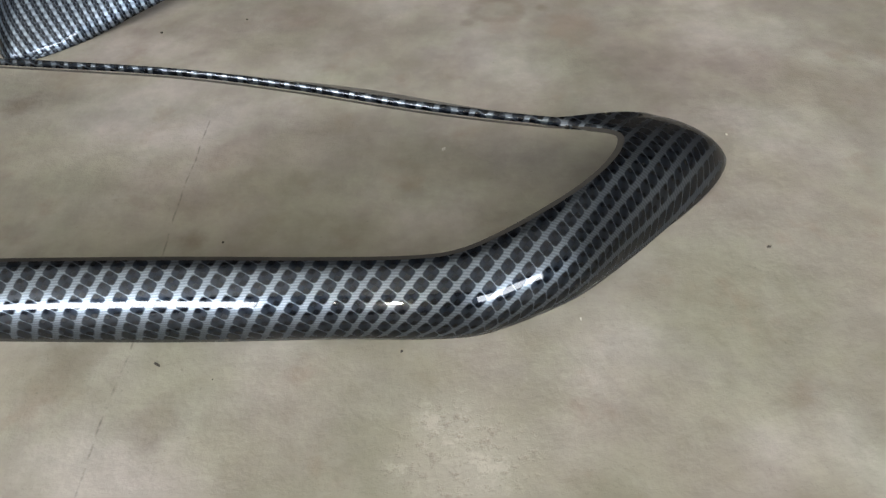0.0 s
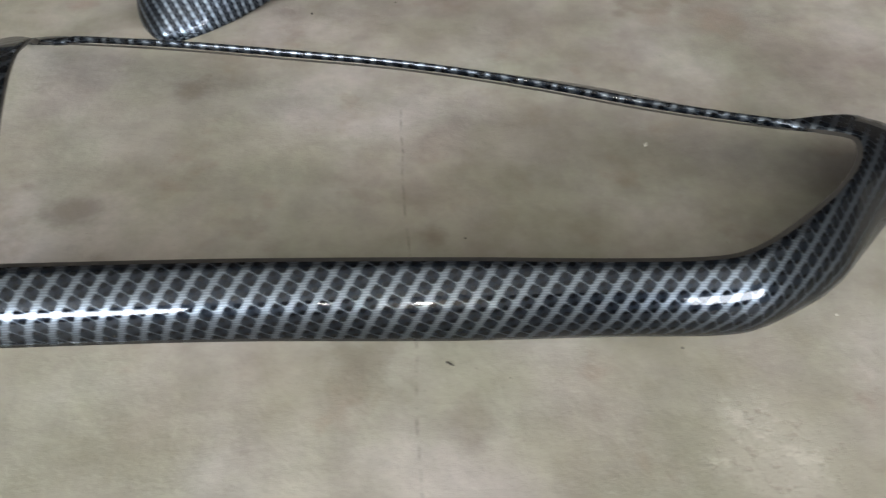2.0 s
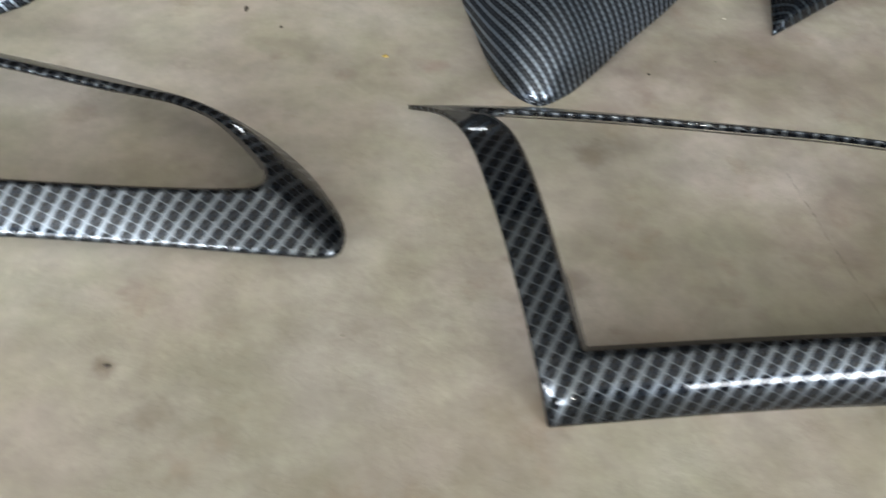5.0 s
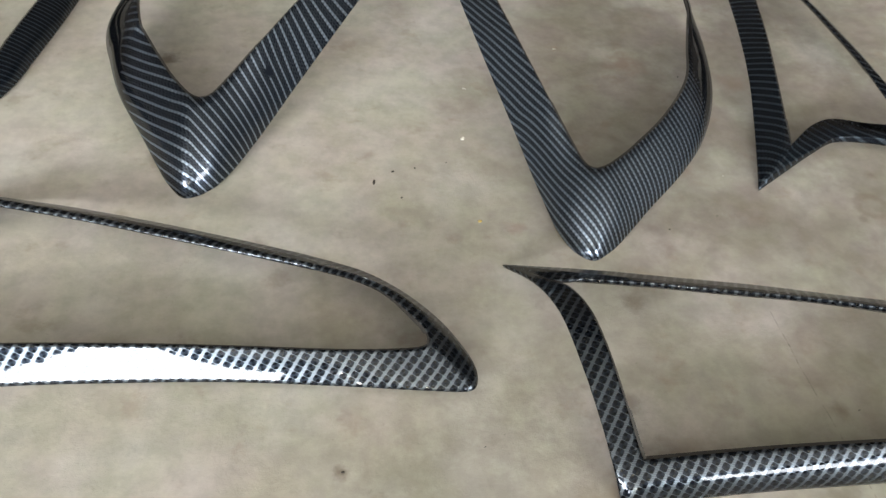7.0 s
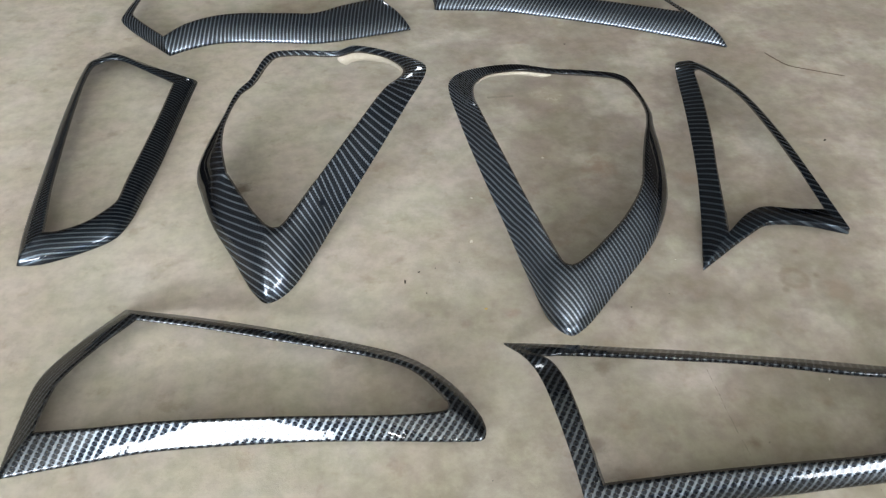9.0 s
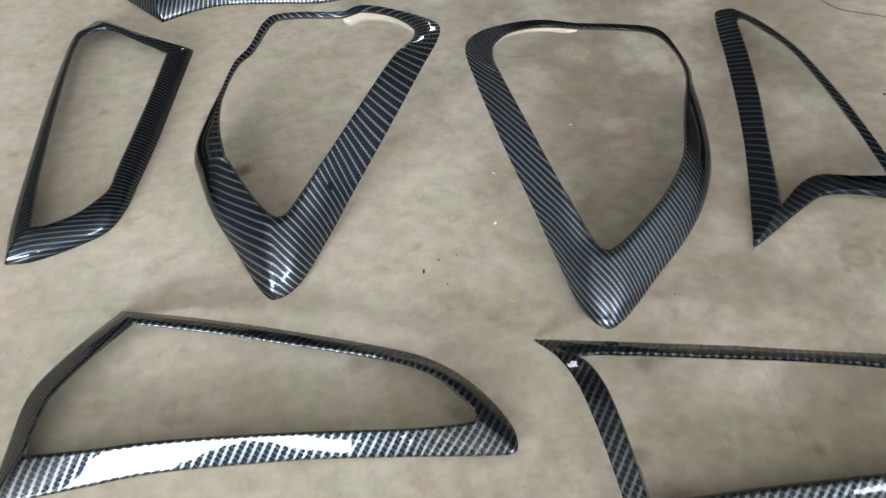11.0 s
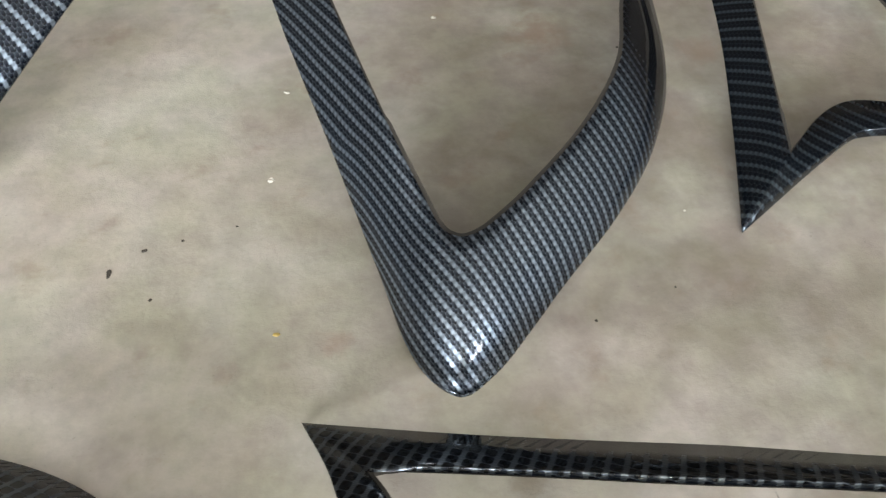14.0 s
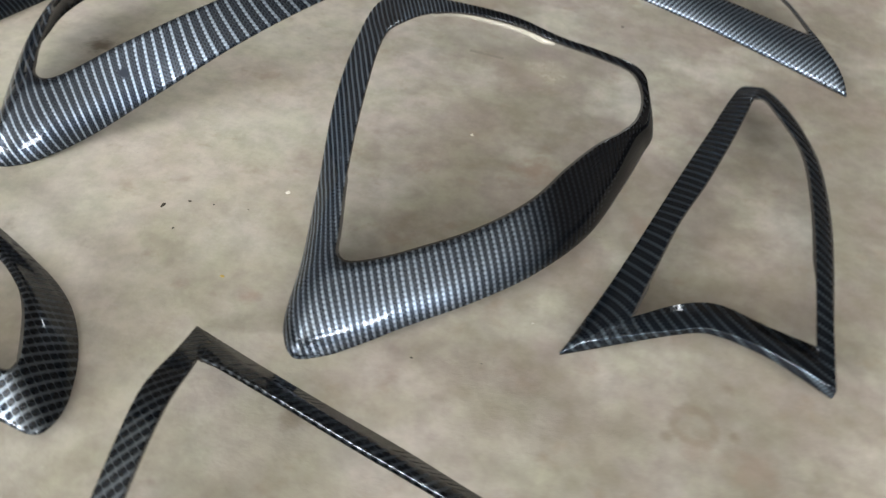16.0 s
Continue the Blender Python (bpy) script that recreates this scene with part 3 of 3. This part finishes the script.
def triangle_trim():
    near = [
        (-0.073, 0.4555, 0.003, -0.025, 0.498, 0.021, (0.15, 0.10, 3.0)), (0.018, 0.506, 0.010, 0.016, 0.531, 0.020, EDGE),
        (0.045, 0.5165, 0.010, 0.046, 0.542, 0.020, EDGE), (0.090, 0.5055, 0.013, 0.085, 0.534, 0.019, EDGE),
        (0.138, 0.481, 0.014, 0.126, 0.524, 0.021, EDGE), (0.1465, 0.620, 0.023, 0.128, 0.620, 0.030, ROUND),
        (0.152, 0.720, 0.0195, 0.130, 0.712, 0.031, ROUND), (0.144, 0.803, 0.021, 0.122, 0.787, 0.035, ROUND),
    ]
    far = [
        (0.1155, 0.873, 0.026, 0.096, 0.838, 0.041, ROUND), (0.083, 0.908, 0.028, 0.080, 0.856, 0.045, ROUND),
        (0.063, 0.905, 0.029, 0.068, 0.851, 0.046, FLAT), (0.050, 0.875, 0.031, 0.060, 0.822, 0.046, FLAT),
        (0.027, 0.790, 0.033, 0.045, 0.760, 0.046, FLAT), (0.002, 0.700, 0.034, 0.022, 0.676, 0.044, FLAT),
        (-0.023, 0.610, 0.028, 0.001, 0.610, 0.042, FLAT), (-0.044, 0.540, 0.016, -0.014, 0.547, 0.031, FLAT),
    ]
    return trim("triangular carbon-look lamp bezel with a notched near side", "carbon-look lamp bezels on the floor",
                near + far, [0, 4], carbon("carbon_film_triangle", -40, 0.0096, 0.0032, 0.30, DIM_FINE), (0.05, 0.65, 0))


def quad_trim():
    near = [
        (-0.936, 0.590, 0.003, -0.904, 0.620, 0.028, ROUND), (-0.905, 0.589, 0.003, -0.886, 0.620, 0.027, (0.25, 0.26, 1.4)),
        (-0.855, 0.605, 0.003, -0.852, 0.635, 0.026, (0.25, 0.26, 1.4)), (-0.822, 0.624, 0.003, -0.828, 0.658, 0.026, (0.25, 0.26, 1.4)),
        (-0.804, 0.660, 0.003, -0.817, 0.673, 0.027, (0.25, 0.26, 1.4)), (-0.794, 0.706, 0.003, -0.811, 0.709, 0.028, ROUND),
        (-0.778, 0.786, 0.003, -0.797, 0.790, 0.028, ROUND), (-0.762, 0.890, 0.003, -0.785, 0.864, 0.028, ROUND), (-0.744, 0.999, 0.004, -0.772, 0.962, 0.028, ROUND),
    ]
    far = [
        (-0.835, 1.068, 0.005, -0.821, 1.004, 0.028, RIBBON), (-0.903, 1.118, 0.005, -0.872, 1.047, 0.028, RIBBON),
        (-0.919, 1.106, 0.005, -0.897, 1.045, 0.028, WALL), (-0.935, 1.067, 0.005, -0.914, 1.024, 0.029, ROUND), (-0.943, 0.935, 0.006, -0.918, 0.917, 0.030, ROUND),
        (-0.943, 0.740, 0.005, -0.912, 0.715, 0.030, ROUND), (-0.941, 0.640, 0.004, -0.906, 0.650, 0.029, ROUND),
    ]
    return trim("narrow four-sided glossy dark carbon-look bezel frame", "carbon-look lamp bezels on the floor",
                near + far, [0, 8], carbon("carbon_film_quad", 5, 0.0060, 0.0030, 0.30, DIM_FINE), (-0.86, 0.8, 0))


def headlight_stations():
    right = [
        (-0.270, 0.3785, 0.0, -0.257, 0.4460, 0.048, ROUND), (-0.248, 0.388, 0.001, -0.247, 0.4468, 0.049, ROUND),
        (-0.222, 0.410, 0.004, -0.235, 0.4540, 0.049, ROUND), (-0.200, 0.430, 0.008, -0.213, 0.470, 0.051, ROUND), (-0.150, 0.474, 0.015, -0.165, 0.513, 0.056, ROUND),
        (-0.110, 0.521, 0.017, -0.128, 0.560, 0.063, ROUND), (-0.074, 0.585, 0.018, -0.106, 0.615, 0.065, ROUND),
        (-0.053, 0.660, 0.018, -0.085, 0.665, 0.063, ROUND), (-0.036, 0.742, 0.016, -0.066, 0.705, 0.056, ROUND),
        (-0.031, 0.767, 0.022, -0.052, 0.747, 0.050, ROUND), (-0.044, 0.800, 0.046, -0.051, 0.790, 0.050, ROUND),
        (-0.060, 0.838, 0.055, -0.067, 0.829, 0.054, ROUND),
    ]
    left = [
        (-0.105, 0.868, 0.050, -0.108, 0.860, 0.047, ROUND), (-0.161, 0.894, 0.043, -0.163, 0.886, 0.040, ROUND),
        (-0.215, 0.903, 0.050, -0.213, 0.892, 0.046, ROUND), (-0.270, 0.884, 0.062, -0.272, 0.866, 0.060, ROUND),
        (-0.322, 0.845, 0.078, -0.303, 0.825, 0.072, FLAT), (-0.350, 0.790, 0.092, -0.317, 0.770, 0.085, FLAT),
        (-0.349, 0.715, 0.088, -0.319, 0.705, 0.099, FLAT), (-0.336, 0.620, 0.069, -0.305, 0.615, 0.089, FLAT),
        (-0.316, 0.533, 0.037, -0.286, 0.525, 0.069, FLAT), (-0.300, 0.458, 0.011, -0.2715, 0.474, 0.052, ROUND),
        (-0.289, 0.402, 0.003, -0.2655, 0.4535, 0.048, ROUND),
    ]
    return right + left


def mirrored(stations, pivot, place, turn):
    """The stations reflected left to right about pivot, turned, and set down with the pivot at place."""
    c, s = math.cos(radians(turn)), math.sin(radians(turn))

    def put(x, y, z):
        x, y = pivot[0] - x, y - pivot[1]
        return place[0] + c * x - s * y, place[1] + s * x + c * y, z

    def lift(st):
        return 0.013 if math.hypot(st[0] - st[3], st[1] - st[4]) > 0.018 else 0.0

    out = [(*put(*st[0:3]), *put(st[3], st[4], st[5] + lift(st)), st[6]) for st in stations]
    # this one is slightly sprung out of shape towards its far end
    bent = [
        (-0.711, 0.677, 0.017, -0.668, 0.655, 0.074, ROUND), (-0.720, 0.722, 0.020, -0.675, 0.695, 0.073, ROUND),
        (-0.707, 0.771, 0.030, -0.679, 0.735, 0.068, ROUND), (-0.687, 0.817, 0.042, -0.678, 0.790, 0.061, ROUND),
        (-0.667, 0.884, 0.049, -0.662, 0.870, 0.053, ROUND), (-0.647, 0.913, 0.052, -0.643, 0.902, 0.050, ROUND),
        (-0.617, 0.988, 0.053, -0.611, 0.980, 0.049, ROUND), (-0.580, 0.996, 0.052, -0.580, 0.988, 0.048, ROUND),
        (-0.508, 0.984, 0.052, -0.507, 0.977, 0.047, ROUND), (-0.478, 0.972, 0.066, -0.474, 0.960, 0.062, ROUND),
        (-0.428, 0.934, 0.074, -0.432, 0.919, 0.073, ROUND), (-0.378, 0.882, 0.080, -0.408, 0.866, 0.083, ROUND),
        (-0.378, 0.832, 0.090, -0.413, 0.825, 0.094, FLAT),
    ]
    return out[:5] + bent + out[18:]


def headlight_trims():
    st = headlight_stations()
    trim("V-shaped carbon-look headlight bezel with a thin far edge", "carbon-look lamp bezels on the floor",
         st, [], carbon("carbon_film_headlight", 121, 0.0061, 0.0042, 0.36, PALE_FINE, bend=0.78, blacken=(1, 0.5, 0.010, 0.080)), (-0.2, 0.62, 0), flange=(13, 16, 0.009))
    trim("V-shaped carbon-look headlight bezel tilted up on its long arm", "carbon-look lamp bezels on the floor",
         mirrored(st, (-0.270, 0.381), (-0.621, 0.484), -23.7), [], carbon("carbon_film_headlight_mirrored", 136.5, 0.0082, 0.0036, 0.26, PALE_FINE, stretched=-0.045, bend=2.3, files=3, flaw=(0.025, -0.128, 0.058), blacken=(-1, 0, 0.095, 0.125)), (-0.57, 0.72, 0), flange=(13, 16, 0.020))


def fin_trims():
    a = [
        (-0.800, 1.097, 0.003, -0.808, 1.118, 0.028, ROUND), (-0.755, 1.118, 0.004, -0.765, 1.150, 0.035, ROUND),
        (-0.704, 1.129, 0.004, -0.699, 1.172, 0.036, ROUND), (-0.600, 1.114, 0.004, -0.594, 1.162, 0.036, ROUND),
        (-0.547, 1.104, 0.004, -0.541, 1.155, 0.036, ROUND), (-0.494, 1.108, 0.004, -0.485, 1.181, 0.035, ROUND),
        (-0.366, 1.125, 0.008, -0.420, 1.203, 0.034, ROUND), (-0.410, 1.215, 0.020, -0.440, 1.240, 0.034, ROUND),
        (-0.500, 1.330, 0.020, -0.520, 1.320, 0.034, ROUND), (-0.700, 1.410, 0.016, -0.700, 1.392, 0.030, ROUND),
        (-0.850, 1.360, 0.014, -0.840, 1.340, 0.026, ROUND), (-0.898, 1.230, 0.014, -0.878, 1.230, 0.024, ROUND),
        (-0.880, 1.190, 0.010, -0.862, 1.195, 0.024, ROUND),
    ]
    trim("swept carbon-look headlight bezel with a broad silvery band", "carbon-look lamp bezels on the floor",
         a, [0, 6], carbon("carbon_film_fin", 80, 0.0066, 0.0034, 0.34, SOFT_FINE), (-0.63, 1.2, 0))
    b = [
        (-0.308, 1.206, 0.003, -0.290, 1.225, 0.026, ROUND), (-0.184, 1.181, 0.004, -0.185, 1.212, 0.030, ROUND),
        (-0.120, 1.156, 0.004, -0.115, 1.190, 0.030, ROUND), (0.002, 1.101, 0.004, 0.010, 1.140, 0.031, ROUND),
        (0.098, 1.049, 0.004, 0.090, 1.103, 0.031, ROUND), (0.200, 0.988, 0.004, 0.148, 1.075, 0.031, ROUND),
        (0.166, 1.085, 0.018, 0.145, 1.100, 0.031, ROUND), (0.100, 1.240, 0.018, 0.085, 1.230, 0.031, ROUND),
        (-0.060, 1.360, 0.016, -0.060, 1.342, 0.028, ROUND), (-0.220, 1.350, 0.012, -0.215, 1.332, 0.024, ROUND),
        (-0.300, 1.270, 0.010, -0.284, 1.265, 0.024, ROUND),
    ]
    trim("swept carbon-look headlight bezel with a pointed end", "carbon-look lamp bezels on the floor",
         b, [0, 5], carbon("carbon_film_fin_mirrored", 50, 0.0066, 0.0034, 0.34, SOFT_FINE), (-0.05, 1.15, 0))


tail_trim_long()
tail_trim_short()
triangle_trim()
quad_trim()
headlight_trims()
fin_trims()


# grit and chips on the slab
DARK = plain("dark_grit", (0.055, 0.045, 0.035), 0.8, 0, 300.0)
PALE = plain("pale_chip", (0.72, 0.68, 0.60), 0.7, 0, 300.0)
OCHRE = plain("ochre_fleck", (0.50, 0.36, 0.10), 0.7, 0, 300.0)


def chip(name, label, x, y, length, width, turn, material, seed):
    """A small flat irregular crumb."""
    rng = random.Random(seed)
    bm = bmesh.new()
    count = 8
    low, high = [], []
    for k in range(count):
        a = 2 * math.pi * k / count
        r = rng.uniform(0.6, 1.0)
        px, py = 0.5 * length * r * math.cos(a), 0.5 * width * r * math.sin(a)
        low.append(bm.verts.new((px, py, -0.0001)))
        high.append(bm.verts.new((0.75 * px, 0.75 * py, width * rng.uniform(0.2, 0.4))))
    bm.faces.new(high)
    bm.faces.new(low[::-1])
    for k in range(count):
        bm.faces.new((low[k], low[(k + 1) % count], high[(k + 1) % count], high[k]))
    ob = part(name, bm, material)
    ob.matrix_world = pose(x, y, 0, 0, 0, turn)
    return tagged(ob, label, "debris", "bits of debris on the floor")


# x, y, length, width (mm), turn
GRIT = [
    (-0.117, 0.142, 4.6, 1.5, -35), (-0.104, 0.211, 1.8, 1.3, 0), (0.145, 0.197, 3.0, 1.6, 10), (-0.019, 0.145, 1.9, 1.3, 30), (-0.093, 0.134, 1.2, 0.8, 60),
    (-0.452, 0.493, 8.0, 3.4, 75), (-0.433, 0.507, 4.6, 2.6, 20), (-0.411, 0.511, 3.2, 2.2, 0), (-0.428, 0.470, 3.0, 2.4, 50), (-0.379, 0.517, 2.2, 1.6, 0),
    (-0.184, 0.411, 2.6, 2.0, 0), (-0.130, 0.425, 2.0, 1.6, 0), (-0.498, 0.204, 3.4, 2.4, 0), (-0.398, 0.212, 2.6, 1.0, 20),
    (0.231, 0.697, 6.5, 4.2, 30), (-0.091, 1.043, 4.6, 3.0, 10), (-0.082, 0.654, 2.6, 2.2, 0),
]
CHIPS = [
    (0.0, 0.276, 4.2, 2.4, 60), (-0.356, 0.553, 6.4, 4.4, 20), (-0.217, 0.716, 6.0, 3.8, 0), (0.150, 0.281, 1.8, 1.4, 0),
    (0.055, 0.159, 1.8, 1.1, 80), (-0.340, 0.640, 6.4, 2.8, -20), (-0.100, 0.481, 2.0, 1.5, 0),
]
for k, (x, y, length, width, turn) in enumerate(GRIT):
    chip("grit", "tiny dark grit crumb lying on the concrete", x, y, length / 1000, width / 1000, turn, DARK, k)
for k, (x, y, length, width, turn) in enumerate(CHIPS):
    chip("paint_chip", "small pale paint chip lying on the concrete", x, y, length / 1000, width / 1000, turn, PALE, 40 + k)
chip("paint_chip", "small ochre paint fleck on the concrete", -0.360, 0.434, 0.0054, 0.0032, 0, OCHRE, 60)


def thread(points, radius):
    """A thin bent thread lying flat."""
    run = catmull([Vector(p) for p in points], 8) + [Vector(points[-1])]
    bm = bmesh.new()
    rings = []
    for k, p in enumerate(run):
        along = (run[min(k + 1, len(run) - 1)] - run[max(k - 1, 0)]).normalized()
        side = Vector((-along.y, along.x, 0))
        r = radius * (0.5 if k in (0, len(run) - 1) else 1.0)
        rings.append([bm.verts.new(p + side * r * math.cos(a) + Vector((0, 0, radius + r * math.sin(a)))) for a in (0.0, 1.05, 2.09, 3.14, 4.19, 5.24)])
    for a, b in zip(rings, rings[1:]):
        for k in range(6):
            bm.faces.new((a[k], b[k], b[(k + 1) % 6], a[(k + 1) % 6]))
    bm.faces.new(rings[0])
    bm.faces.new(rings[-1][::-1])
    ob = part("thread", bm, DARK_BROWN)
    return tagged(ob, "thin dark brown thread lying on the concrete", "debris", "bits of debris on the floor")


DARK_BROWN = plain("brown_fibre", (0.12, 0.085, 0.06), 0.8, 0, 300.0)
thread([(0.262, 0.962, 0), (0.268, 0.945, 0), (0.283, 0.915, 0), (0.318, 0.893, 0), (0.365, 0.867, 0)], 0.0007)
